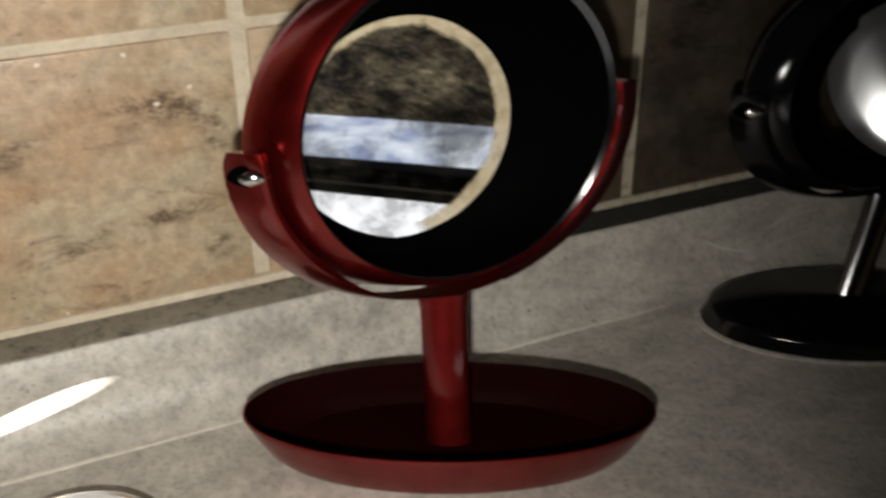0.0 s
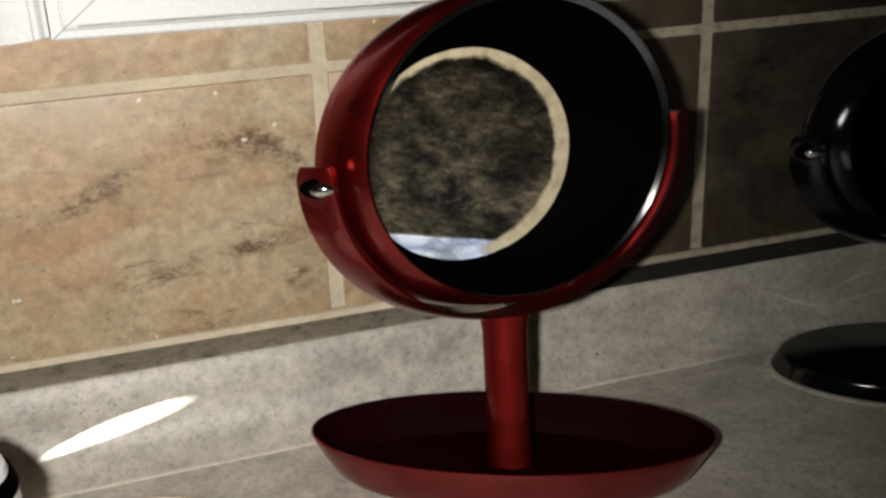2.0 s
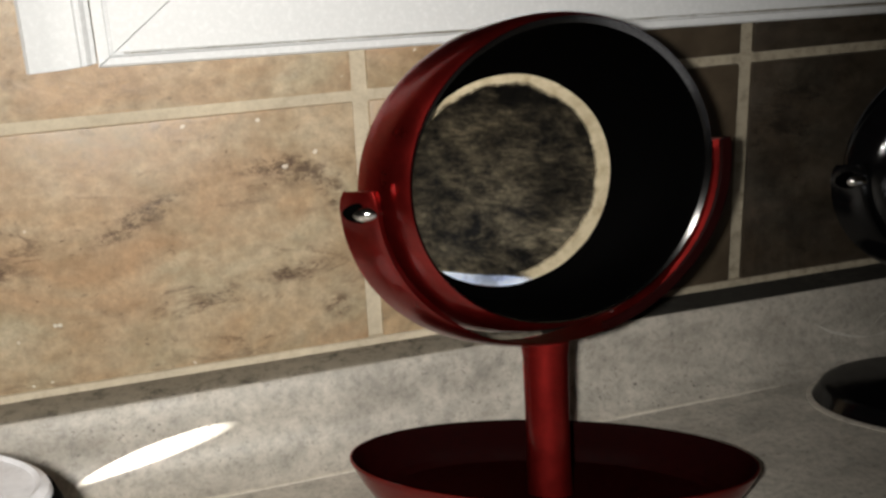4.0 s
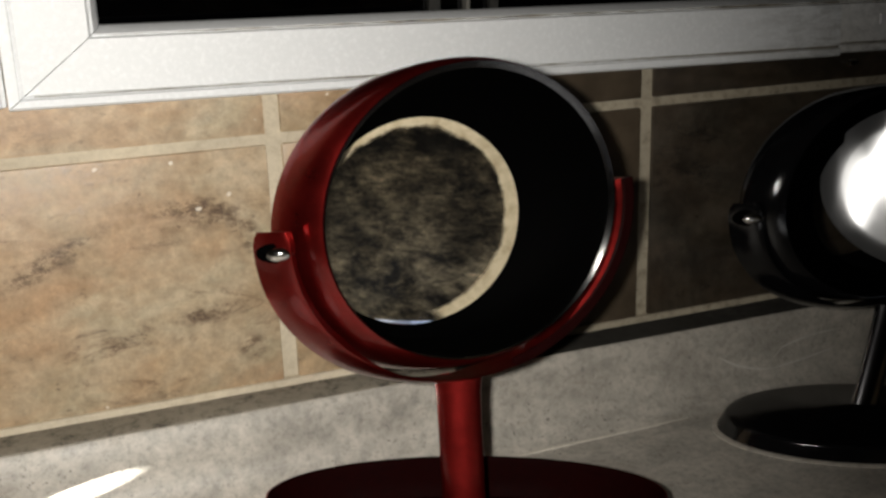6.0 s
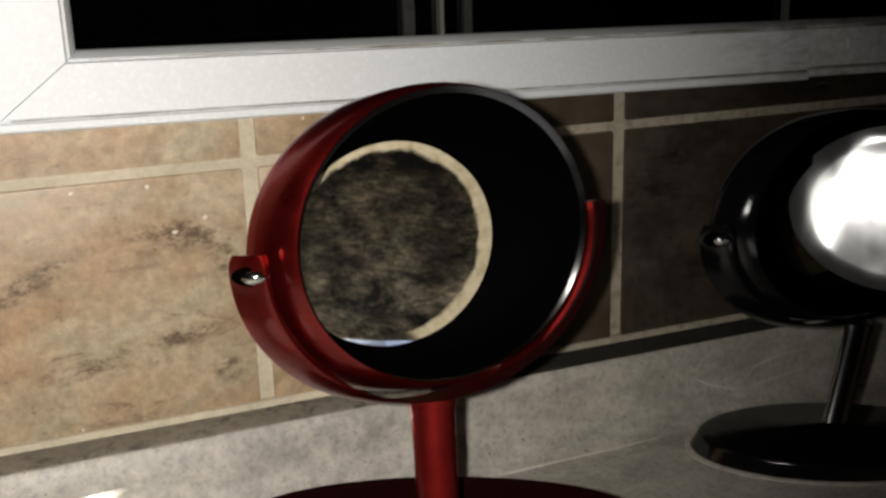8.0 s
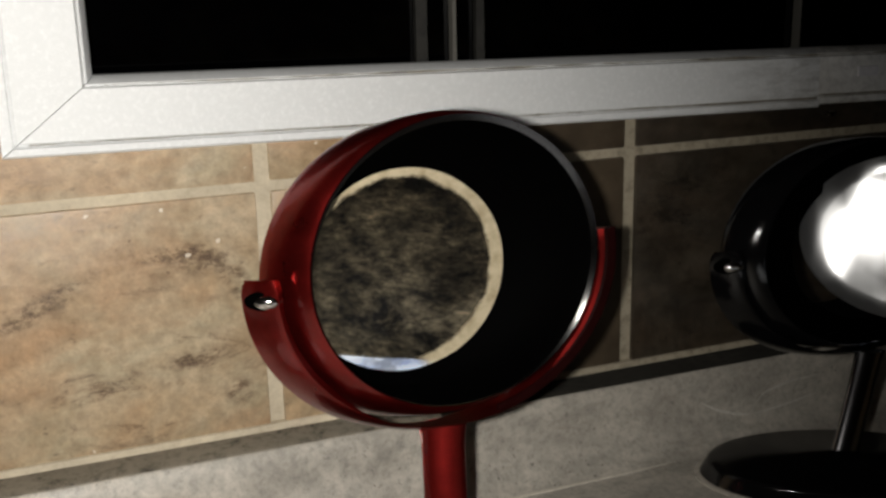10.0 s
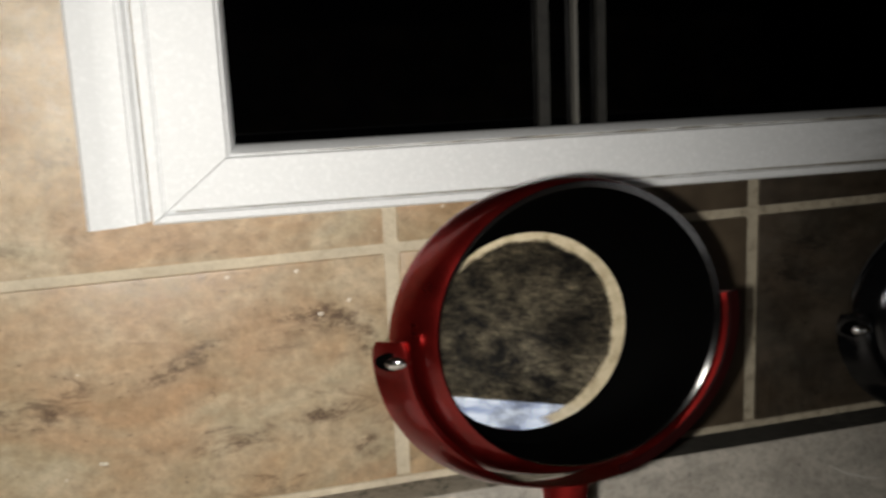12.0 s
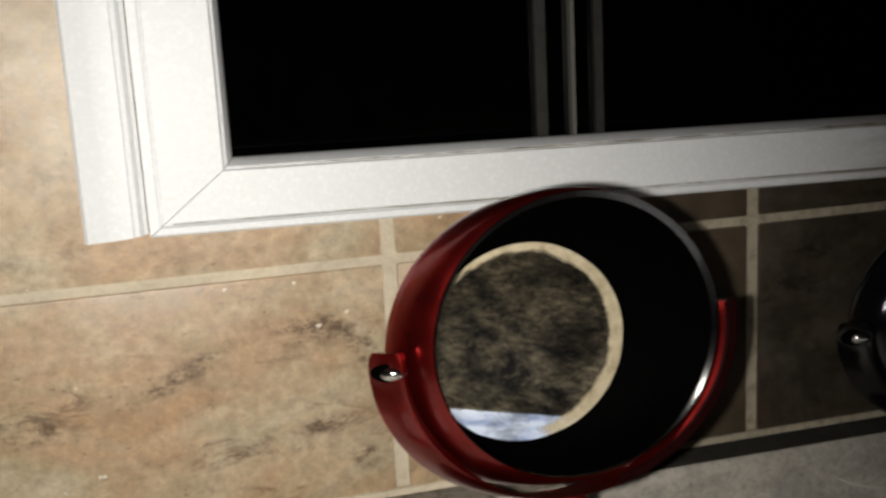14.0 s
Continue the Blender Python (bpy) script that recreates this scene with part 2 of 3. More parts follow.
def part(name, bm, mat, parent=None, label="", smooth=True):
    me = bpy.data.meshes.new(name)
    bmesh.ops.recalc_face_normals(bm, faces=bm.faces)
    for f in bm.faces:
        f.smooth = smooth
    bm.to_mesh(me)
    bm.free()
    if smooth:
        me.set_sharp_from_angle(angle=radians(28))
    me.materials.append(mat)
    ob = new(name, me)
    if parent:
        ob.parent = parent
    if label:
        ob["label"] = label
    return ob


def empty(name, at=(0, 0, 0)):
    ob = new(name)
    ob.location = at
    ob.empty_display_size = 0.02
    return ob


def basis(origin, a, b, c):
    m = Matrix.Identity(4)
    for col, vec in enumerate((a, b, c, origin)):
        for row in range(3):
            m[row][col] = vec[row]
    return m


def box(x0, x1, y0, y1, z0, z1, bevel=0.0, segs=2):
    bm = bmesh.new()
    bmesh.ops.create_cube(bm, size=1)
    for v in bm.verts:
        v.co = Vector((x0 if v.co.x < 0 else x1, y0 if v.co.y < 0 else y1, z0 if v.co.z < 0 else z1))
    if bevel:
        bmesh.ops.bevel(bm, geom=bm.edges[:], offset=bevel, segments=segs, affect="EDGES", profile=0.6)
    return bm


def revolve(profile, m, steps=96, start=0.0, end=360.0):
    """Turns (radius, height) pairs about the third axis of m."""
    bm = bmesh.new()
    whole = abs(end - start) >= 359.9
    rings = []
    n = steps if whole else steps + 1
    for k in range(n):
        a = radians(start + (end - start) * k / steps)
        rings.append([bm.verts.new(m @ Vector((r * math.cos(a), r * math.sin(a), h))) for r, h in profile])
    for k in range(steps):
        p, q = rings[k], rings[(k + 1) % n]
        for i in range(len(profile) - 1):
            bm.faces.new((p[i], q[i], q[i + 1], p[i + 1]))
    bmesh.ops.remove_doubles(bm, verts=bm.verts[:], dist=1e-6)
    return bm


def band(outline, m, steps, start, end):
    """A bent bar: a closed outline of (radius, height) pairs swept about the third axis of m, with closed ends."""
    bm = bmesh.new()
    rings = []
    for k in range(steps + 1):
        a = radians(start + (end - start) * k / steps)
        rings.append([bm.verts.new(m @ Vector((r * math.cos(a), r * math.sin(a), h))) for r, h in outline])
    n = len(outline)
    for p, q in zip(rings, rings[1:]):
        for i in range(n):
            bm.faces.new((p[i], q[i], q[(i + 1) % n], p[(i + 1) % n]))
    bm.faces.new(rings[0])
    bm.faces.new(rings[-1][::-1])
    return bm


def extrude_x(outline, x0, x1, cuts=1):
    """A closed outline of (y, z) pairs drawn along x."""
    bm = bmesh.new()
    rows = [[bm.verts.new((x0 + (x1 - x0) * k / cuts, y, z)) for y, z in outline] for k in range(cuts + 1)]
    n = len(outline)
    for p, q in zip(rows, rows[1:]):
        for i in range(n):
            bm.faces.new((p[i], q[i], q[(i + 1) % n], p[(i + 1) % n]))
    bm.faces.new(rows[0])
    bm.faces.new(rows[-1][::-1])
    return bm


# ---- the setting ----
TILE_W, JOINT_X, JOINT_Z, ROW0, ROW1 = 0.30, 0.011, 0.0075, 0.1015, 0.283
WIN_L, WIN_B = -0.1055, 0.367     # the window's clear opening

wall = empty("wall_back")
tagged(wall, "kitchen wall of beige and brown stone tiles with cream grout", "wall", kind="structure")
part("grout_bed", box(-1.5, WIN_L - 0.02, 0.003, 0.12, -0.1, 1.6), GROUT, wall, smooth=False)
part("grout_bed", box(WIN_L - 0.02, 0.15, 0.003, 0.12, -0.1, WIN_B - 0.02), GROUT, wall, smooth=False)
# grout and sealant are darker right of x = 0.15
part("grout_bed", box(0.15, 2.0, 0.003, 0.12, -0.1, WIN_B - 0.02), DARK_GROUT, wall, "darker brown grout", smooth=False)

# counter with its upstand in one profile
counter = extrude_x([(0.002, 0.0), (0.002, 0.098), (-0.026, 0.0975), (-0.030, 0.096), (-0.033, 0.092), (-0.0365, 0.072), (-0.0395, 0.060), (-0.0435, 0.0525),
                     (-0.0485, 0.0467), (-0.0555, 0.0410), (-0.0655, Z0), (-0.069, Z0), (-0.074, Z0), (-0.84, Z0), (-0.855, Z0 - 0.004), (-0.862, Z0 - 0.018),
                     (-0.855, Z0 - 0.034), (-0.84, Z0 - 0.038), (-0.84, -0.01), (0.002, -0.01)], -1.4, 1.9, 66)
for v in counter.verts:                      # the front edge runs slantwise across the corner
    if v.co.y < -0.8:
        v.co.y += 0.84 + min(-0.36, max(-1.2, -0.68 + 0.97 * (v.co.x - 0.17)))
worktop = part("worktop", counter, LAMINATE)
tagged(worktop, "grey speckled laminate worktop with a coved upstand against the tiles", "worktop", kind="structure")
GRIME = speckled("grimy_ledge", (0.23, 0.205, 0.16), (0.05, 0.045, 0.034), 75, 0.8, 0.8, (0.05, 0.045, 0.035))
# ledge's right length has its shade put into a near-black colour
LEDGE_SHADE = speckled("ledge_shade", (0.022, 0.02, 0.015), (0.008, 0.007, 0.005), 170, 0.9, 0.6, (0.07, 0.063, 0.05))
LEDGE = [(-0.0035, 0.0978), (-0.0035, 0.0992), (-0.0255, 0.0987), (-0.029, 0.0973), (-0.029, 0.0965), (-0.0255, 0.0977)]
tagged(part("trim_ledge", extrude_x(LEDGE, -1.4, 0.12), GRIME), "grimy dark strip on the upstand's ledge", "trim", kind="structure")
tagged(part("trim_ledge", extrude_x(LEDGE, 0.1205, 1.9), LEDGE_SHADE), "grimy strip on the upstand's ledge, blackened for the shade there", "trim", kind="structure")
CAULK = [(0.004, 0.0985), (-0.0040, 0.0985), (-0.0036, 0.1010), (-0.002, 0.1035), (0.004, 0.1042)]
tagged(part("trim_caulk", extrude_x(CAULK, -1.4, 0.15), GROUT), "cream bead of sealant along the foot of the tiles", "trim", kind="structure")
tagged(part("trim_caulk", extrude_x(CAULK, 0.1502, 1.9), DARK_GROUT), "darker bead of sealant along the foot of the tiles", "trim", kind="structure")

BEAD_MAT = speckled("pale_sealant", (0.62, 0.58, 0.50), (0.46, 0.43, 0.365), 150, 0.6)
bead = bmesh.new()
rows = [[bead.verts.new((x, -0.0665 + 0.012 * x - 0.0020 * c, Z0 + h)) for c, h in ((-1, 0.0002), (-0.6, 0.0010), (0.6, 0.0008), (1, 0.0001))] for x in (-1.4, 1.3)]
for k in range(3):
    bead.faces.new((rows[0][k], rows[1][k], rows[1][k + 1], rows[0][k + 1]))
tagged(part("trim_bead", bead, BEAD_MAT), "pale bead of sealant where the upstand meets the worktop", "trim", kind="structure")



def caustic_streak(points):
    """A thin pale streak of thrown light, painted on the upstand's sloping face through (x, z) pairs."""
    bm = bmesh.new()
    n, rows_ = 14, []
    for k in range(n + 1):
        u = k / n * (len(points) - 1)
        i = min(int(u), len(points) - 2)
        x, z = (a + (b - a) * (u - i) for a, b in zip(points[i], points[i + 1]))
        wide = 0.0011 * math.sin(math.pi * (0.08 + 0.84 * k / n)) * (1 + 0.5 * noise.noise((x * 90, z * 90, 2.0)))
        face = -0.0365 - max(0.0, 0.072 - z) * 0.27 - max(0.0, 0.060 - z) * 0.6
        rows_.append([bm.verts.new((x, face - 0.0006, z - wide)), bm.verts.new((x, face - 0.0006, z + wide))])
    for p, q in zip(rows_, rows_[1:]):
        bm.faces.new((p[0], q[0], q[1], p[1]))
    part("caustic_streak", bm, CAUSTIC_PALE, worktop, "pale streak painted for light thrown on the laminate")


# paler laminate colour stands for light the black mirror throws here
CAUSTIC_PALE = speckled("caustic_pale", (0.58, 0.56, 0.51), (0.40, 0.385, 0.35), 260, 0.5)
caustic_streak([(0.352, 0.070), (0.366, 0.062), (0.382, 0.057), (0.399, 0.0545)])
caustic_streak([(0.399, 0.0545), (0.434, 0.0565), (0.471, 0.0600)])
caustic_streak([(0.402, 0.058), (0.416, 0.069), (0.445, 0.0745), (0.476, 0.0755)])

# ---- table mirrors ----


def yoke_strap(my, ry, cy, start=175.5, end=369.0, steps=110):
    """A strap bent round the housing: its outer side slopes back, and it thickens inwards at both ends."""
    bm = bmesh.new()
    rings = []
    for k in range(steps + 1):
        deg = start + (end - start) * k / steps
        off = min(1.0, max(0.0, (abs(deg - 268) - 22) / 30))
        t = 0.030 + 0.060 * off * off * (3 - 2 * off)
        c = cy * (0.72, 0.88, 0.96, 1.0)[min(k, steps - k, 3)]
        section = [(ry - t, -c), (ry - 0.008, -c), (ry, -c * 0.93), (ry + 0.004, -c * 0.3), (ry, c * 0.35), (ry - 0.012, c * 0.75), (ry - 0.022, c * 0.95), (ry - 0.03, c), (ry - t, c * (1.0 - 0.35 * off)), (ry - t - 0.004, 0)]
        a = radians(deg)
        rings.append([bm.verts.new(my @ Vector((r * math.cos(a), r * math.sin(a), h))) for r, h in section])
    n = len(rings[0])
    for p, q in zip(rings, rings[1:]):
        for i in range(n):
            bm.faces.new((p[i], q[i], q[(i + 1) % n], p[(i + 1) % n]))
    bm.faces.new(rings[0])
    bm.faces.new(rings[-1][::-1])
    return bm


def screw(m, parent, angle, ry):
    """A domed pivot screw on the strap's end."""
    a = radians(angle)
    at = m @ Vector(((ry - 0.01) * math.cos(a), (ry - 0.01) * math.sin(a), 0.25))
    side = -1 if math.cos(a) < 0 else 1
    out = (U * side * 0.003 + V * -0.009)
    bm = revolve([(1.0, -0.1), (1.0, 0.25), (0.85, 0.45), (0.5, 0.6), (0, 0.66)], basis(at - U * side * 0.003, U * 0.0078, W * 0.0045, out), 28)
    slot = revolve([(1.0, -0.1), (1.0, 0.05), (0.9, 0.1), (0, 0.1)], basis(at + U * side * 0.0008, U * 0.0112, W * 0.0060, out), 28)
    part("screw_slot", slot, COLLAR, parent, "black recess round the screw")
    part("pivot_screw", bm, CHROME, parent, "domed chrome pivot screw")


def table_mirror(name, base, paint, centre, e1, e2, e3, yv, ry, cy, foot_size, stem_r, dish, lean=0.0, tip=0.0):
    thing = empty(name, base)
    foot = basis(Vector((0, 0, 0)), U * foot_size[0], V * foot_size[1], W)
    if dish:
        part("dish", revolve([(0, 0.0005), (0.81, 0.0005), (0.855, 0.002), (0.895, 0.007), (0.945, 0.0175), (0.985, 0.0275), (1.0, 0.0315), (0.998, 0.0325), (0.990, 0.0328)], foot), paint, thing)
        part("dish_inside", revolve([(0.990, 0.0328), (0.982, 0.0320), (0.968, 0.0295), (0.945, 0.0245), (0.91, 0.017), (0.87, 0.010), (0.81, 0.0065), (0.5, 0.006), (0, 0.006)], foot), SHADE_MAROON, thing, "inside of the dish, its shade put into a dark maroon")
    else:
        part("base_plate", revolve([(0, 0.0005), (0.99, 0.0005), (1.0, 0.0012), (0.95, 0.0115), (0.942, 0.0128), (0.925, 0.0138), (0.88, 0.0142), (0.3, 0.017), (0.12, 0.020), (0, 0.021)], foot),
             paint, thing)
        # pale ring is added for light the foot throws on the worktop
        part("halo_ring", revolve([(0.98, 0.0004), (1.032, 0.0004), (1.032, 0.0016), (1.0, 0.0024), (0.98, 0.0024)], foot), FOOT_HALO, thing, "pale grey ring added for the halo of light round the foot")
    m = basis(centre + W * 1.47 * tip, e1, e2, e3 + W * tip)     # the housing tips up a little in its yoke
    my = basis(centre, U * e1.dot(U) * 1.05 + V * yv, W * e2.z, e3)
    foot_top = my @ Vector((0, -ry + 0.02, 0)) + U * lean
    low = Vector((0, 0, 0.0075))
    sh = basis(low, U * stem_r[0], V * stem_r[1], foot_top - low)
    part("stem", revolve([(0.98, 0.0), (0.97, 0.03), (0.95, 0.3), (0.97, 0.7), (0.99, 0.9), (1.08, 1.0)], sh, 48), paint if dish else BLACK_CHROME, thing)
    yoke = part("yoke", yoke_strap(my, ry, cy), paint, thing)
    # dark strip along the strap carries its shade in the colour
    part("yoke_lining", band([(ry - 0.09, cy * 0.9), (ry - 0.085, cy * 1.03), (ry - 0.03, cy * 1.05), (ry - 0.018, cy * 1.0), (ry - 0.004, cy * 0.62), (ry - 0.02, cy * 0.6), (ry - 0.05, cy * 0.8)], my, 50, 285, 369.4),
         STRAP_SHADE if dish else COLLAR, thing, "dark strip carrying the shade on the strap's inside")
    screw(my, yoke, 182.5, ry)
    housing = part("housing", revolve([(0.60, -1.62), (0.88, -1.58), (0.97, -1.4), (1.035, -1.1), (1.045, -0.95), (1.046, -0.6), (1.046, -0.25), (1.044, 0.1), (1.037, 0.4), (1.023, 0.65), (1.006, 0.82), (0.994, 0.90)], m, 120), paint, thing)
    part("lip", revolve([(0.994, 0.90), (0.992, 0.935), (0.991, 0.952), (0.990, 0.95)], m, 120), SHADE_MAROON if dish else COLLAR, housing, "matt lip of the housing, darkened for its shade")
    return thing, m


FOOT_HALO = speckled("foot_halo", (0.46, 0.425, 0.37), (0.30, 0.275, 0.24), 120, 0.22)
nodes(FOOT_HALO)[1].inputs["Coat Weight"].default_value = 1.0
# dark maroon carries the shade inside the dish and on the lip
SHADE_MAROON = speckled("shade_maroon", (0.0085, 0.0006, 0.0006), (0.0055, 0.0004, 0.0004), 200, 0.6)
nodes(SHADE_MAROON)[1].inputs["Specular IOR Level"].default_value = 0.02
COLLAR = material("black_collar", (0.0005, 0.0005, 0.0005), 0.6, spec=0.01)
STRAP_SHADE = speckled("strap_shade_red", (0.013, 0.0012, 0.0012), (0.010, 0.001, 0.001), 200, 0.5)
nodes(STRAP_SHADE)[1].inputs["Specular IOR Level"].default_value = 0.06
RIM = material("polished_black_rim", (0.11, 0.107, 0.107), 0.22, 1.0)
turned(RIM, "Y", 0.85, 0.25)

# mirror glass: brown blotches, cream towards the edge, mirror in between
BLOTCHED = material("blotched_mirror", (0.08, 0.07, 0.05), 0.6)
t_, p_ = nodes(BLOTCHED)
p_.inputs["Specular IOR Level"].default_value = 0.08


uv_ = t_.nodes.new("ShaderNodeTexCoord")
axes = t_.nodes.new("ShaderNodeSeparateXYZ")
t_.links.new(uv_.outputs["UV"], axes.inputs[0])
px_, py_ = axes.outputs[0], axes.outputs[1]


def disc_noise(scale, detail, rough, stretch, warp=0.0, tilt=0.0):
    level = t_.nodes.new("ShaderNodeCombineXYZ")     # streaks fall off to the right by tilt
    t_.links.new(px_, level.inputs[0])
    t_.links.new(calc("MULTIPLY_ADD", px_, tilt, py_), level.inputs[1])
    mp = t_.nodes.new("ShaderNodeMapping")
    mp.inputs["Scale"].default_value = stretch
    n = t_.nodes.new("ShaderNodeTexNoise")
    n.inputs["Scale"].default_value, n.inputs["Detail"].default_value = scale, detail
    n.inputs["Roughness"].default_value, n.inputs["Distortion"].default_value = rough, warp
    t_.links.new(level.outputs[0], mp.inputs["Vector"])
    t_.links.new(mp.outputs["Vector"], n.inputs["Vector"])
    return n.outputs["Fac"]


def calc(op, a, b, c=0.0):
    n = t_.nodes.new("ShaderNodeMath")
    n.operation = op
    for value, socket in zip((a, b, c), n.inputs):
        if isinstance(value, (int, float)):
            socket.default_value = value
        else:
            t_.links.new(value, socket)
    return n.outputs[0]


film = ramp(t_, disc_noise(2.3, 6, 0.68, (0.7, 1.7, 1), 0.1, 0.3), [(0.40, (0.003, 0.0026, 0.002)), (0.5, (0.014, 0.012, 0.008)), (0.64, (0.045, 0.038, 0.026))])
lines = ramp(t_, disc_noise(7, 5, 0.66, (0.20, 2.3, 1), 0.0, 0.3), [(0.32, 0.35), (0.68, 1.45)])
brown = mix(t_, 1.0, film.outputs["Color"], lines.outputs["Color"], "MULTIPLY")
dist = calc("SQRT", calc("MULTIPLY_ADD", px_, px_, calc("MULTIPLY", py_, py_)), 0.0)
stain = calc("SQRT", calc("ADD", calc("POWER", calc("ADD", px_, -0.52), 2.0), calc("POWER", calc("ADD", py_, 0.08), 2.0)), 0.0)
stain = calc("MULTIPLY_ADD", disc_noise(3.4, 5, 0.7, (0.7, 1.3, 1)), 0.5, stain)
brown = mix(t_, 1.0, brown, ramp(t_, stain, [(0.42, 0.15), (0.72, 1.0)]).outputs["Color"], "MULTIPLY")
edge_dark = calc("MULTIPLY_ADD", disc_noise(3.0, 5, 0.7, (1, 1, 1)), 0.3, dist)
brown = mix(t_, 1.0, brown, ramp(t_, edge_dark, [(0.86, 1.0), (1.02, 0.3)]).outputs["Color"], "MULTIPLY")
edge = calc("MULTIPLY_ADD", disc_noise(4.0, 6, 0.7, (1, 1, 1)), 0.15, dist)
edge = calc("MULTIPLY_ADD", px_, 0.05, edge)
edge = calc("MULTIPLY_ADD", py_, -0.012, edge)
where = ramp(t_, calc("MULTIPLY_ADD", py_, 0.45, calc("MULTIPLY_ADD", px_, 0.55, 0.5)), [(0.12, 0.0), (0.2, 1.0)])
bare = calc("MULTIPLY", ramp(t_, edge, [(0.96, 0.0), (1.02, 1.0)]).outputs["Color"], where.outputs["Color"])
cream = ramp(t_, disc_noise(7, 4, 0.6, (1, 1, 1)), [(0.3, (0.40, 0.33, 0.21)), (0.6, (0.60, 0.52, 0.36))])
t_.links.new(mix(t_, bare, brown, cream.outputs["Color"]), p_.inputs["Base Color"])
gloss = t_.nodes.new("ShaderNodeBsdfGlossy")
gloss.inputs["Color"].default_value, gloss.inputs["Roughness"].default_value = (0.85, 0.86, 0.88, 1), 0.015
both = t_.nodes.new("ShaderNodeMixShader")
clean = ramp(t_, disc_noise(2.1, 5, 0.62, (1.2, 1, 1), 0.3), [(0.38, 0.45), (0.52, 0.9)])
# the mirror share drops in a ragged patch and along one edge
silver = calc("MULTIPLY", clean.outputs["Color"], ramp(t_, stain, [(0.44, 0.3), (0.70, 1.0)]).outputs["Color"])
edge_fade = calc("MULTIPLY_ADD", disc_noise(3.6, 5, 0.7, (1, 1, 1)), 0.35, px_)
silver = calc("MULTIPLY", silver, ramp(t_, calc("ADD", edge_fade, 1.0), [(0.22, 0.2), (0.50, 1.0)]).outputs["Color"])
t_.links.new(calc("MULTIPLY", calc("MULTIPLY_ADD", bare, -0.9, 1.0), silver), both.inputs[0])
t_.links.new(p_.outputs[0], both.inputs[1])
t_.links.new(gloss.outputs[0], both.inputs[2])
t_.links.new(both.outputs[0], t_.nodes["Material Output"].inputs["Surface"])


def glass_disc(m, rd, h, sag):
    """A round concave glass with a slightly uneven rim, mapped by its own plane; sag is its depth along the third axis."""
    bm = bmesh.new()
    layer = bm.loops.layers.uv.new("plane")
    n = 120
    rings = []
    for r in (0.125, 0.25, 0.375, 0.5, 0.625, 0.75, 0.86, 0.93, 1.0):
        row = []
        for k in range(n):
            a = 2 * math.pi * k / n
            rr = r * (1 + (0.012 * noise.noise((math.cos(a) * 2.2, math.sin(a) * 2.2, 5.0)) if r > 0.9 else 0))
            row.append((bm.verts.new(m @ Vector((rd * rr * math.cos(a), rd * rr * math.sin(a), h + sag * r * r))), (r * math.cos(a), r * math.sin(a))))
        rings.append(row)
    mid = (bm.verts.new(m @ Vector((0, 0, h))), (0, 0))
    quads = [(mid, rings[0][k], rings[0][(k + 1) % n]) for k in range(n)]
    for p, q in zip(rings, rings[1:]):
        quads += [(p[k], q[k], q[(k + 1) % n], p[(k + 1) % n]) for k in range(n)]
    for quad in quads:
        f = bm.faces.new([v for v, _ in quad])
        for loop, (_, c) in zip(f.loops, quad):
            loop[layer].uv = c
    return bm


BASE = Vector((0.075, -0.152, Z0))
E1, E2, E3 = U * 0.0888 + V * 0.0357, W * 0.0928 + V * 0.0069, U * 0.0154 + V * -0.0086 + W * 0.0022
CENTRE = W * (0.2437 - Z0) + U * -0.0037 + V * 0.0253
red, RM = table_mirror("red_table_mirror", BASE, RED, CENTRE, E1, E2, E3, 0.040, 1.1435, 0.74, (0.130, 0.0515), (0.0148, 0.006), True, tip=0.0023)
tagged(red, "glossy red enamelled table mirror on a stem with a dish foot", "mirror", "table mirrors")
tilted = basis(CENTRE + W * (1.47 * 0.0023 - 0.0114), E1, E2, E3 + W * (0.0023 + 0.012))
part("rim", revolve([(0.990, 0.95), (0.983, 0.925), (0.974, 0.88), (0.966, 0.83)], tilted, 120), RIM, red, "polished black rim")
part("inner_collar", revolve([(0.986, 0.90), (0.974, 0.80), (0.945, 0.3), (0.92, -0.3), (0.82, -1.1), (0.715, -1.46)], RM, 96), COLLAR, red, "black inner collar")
part("mirror_glass", glass_disc(RM, 0.716, -1.47, 0.031), BLOTCHED, red, "brown blotched mirror glass with a cream edge")

BASE2 = Vector((0.414, -0.136, Z0))
K = 0.85
blk, KM = table_mirror("black_table_mirror", BASE2, BLACK, W * (0.216 - Z0) + U * 0.011 + V * 0.035, E1 * K * 1.25, E2 * K, E3 * K, 0.042, 1.1435, 0.74, (0.110, 0.060), (0.0112, 0.005), False, 0.017)
tagged(blk, "glossy black table mirror on a black round foot", "mirror", "table mirrors")
CONCAVE = material("hazy_mirror", (0.26, 0.265, 0.27), 0.2, 0.72)
t_, p_ = nodes(CONCAVE)
n1 = noise_node(t_, 8, 1, 0.35, (1, 1, 0.7), 1.0)
bump(t_, p_, n1.outputs["Fac"], 0.6, 0.02)
haze = ramp(t_, noise_node(t_, 14, 3, 0.5, (1, 1, 0.5), 1.0).outputs["Fac"], [(0.35, 0.10), (0.65, 0.24)])
t_.links.new(haze.outputs["Color"], p_.inputs["Roughness"])
part("rim", revolve([(0.996, 0.985), (0.99, 0.985), (0.96, 0.92), (0.85, 0.82), (0.74, 0.80)], KM, 120), COLLAR, blk, "black inner rim")
FACE = Vector((-0.72, -0.655, 0.238)).normalized()
ACROSS = FACE.cross(W).normalized() * -1
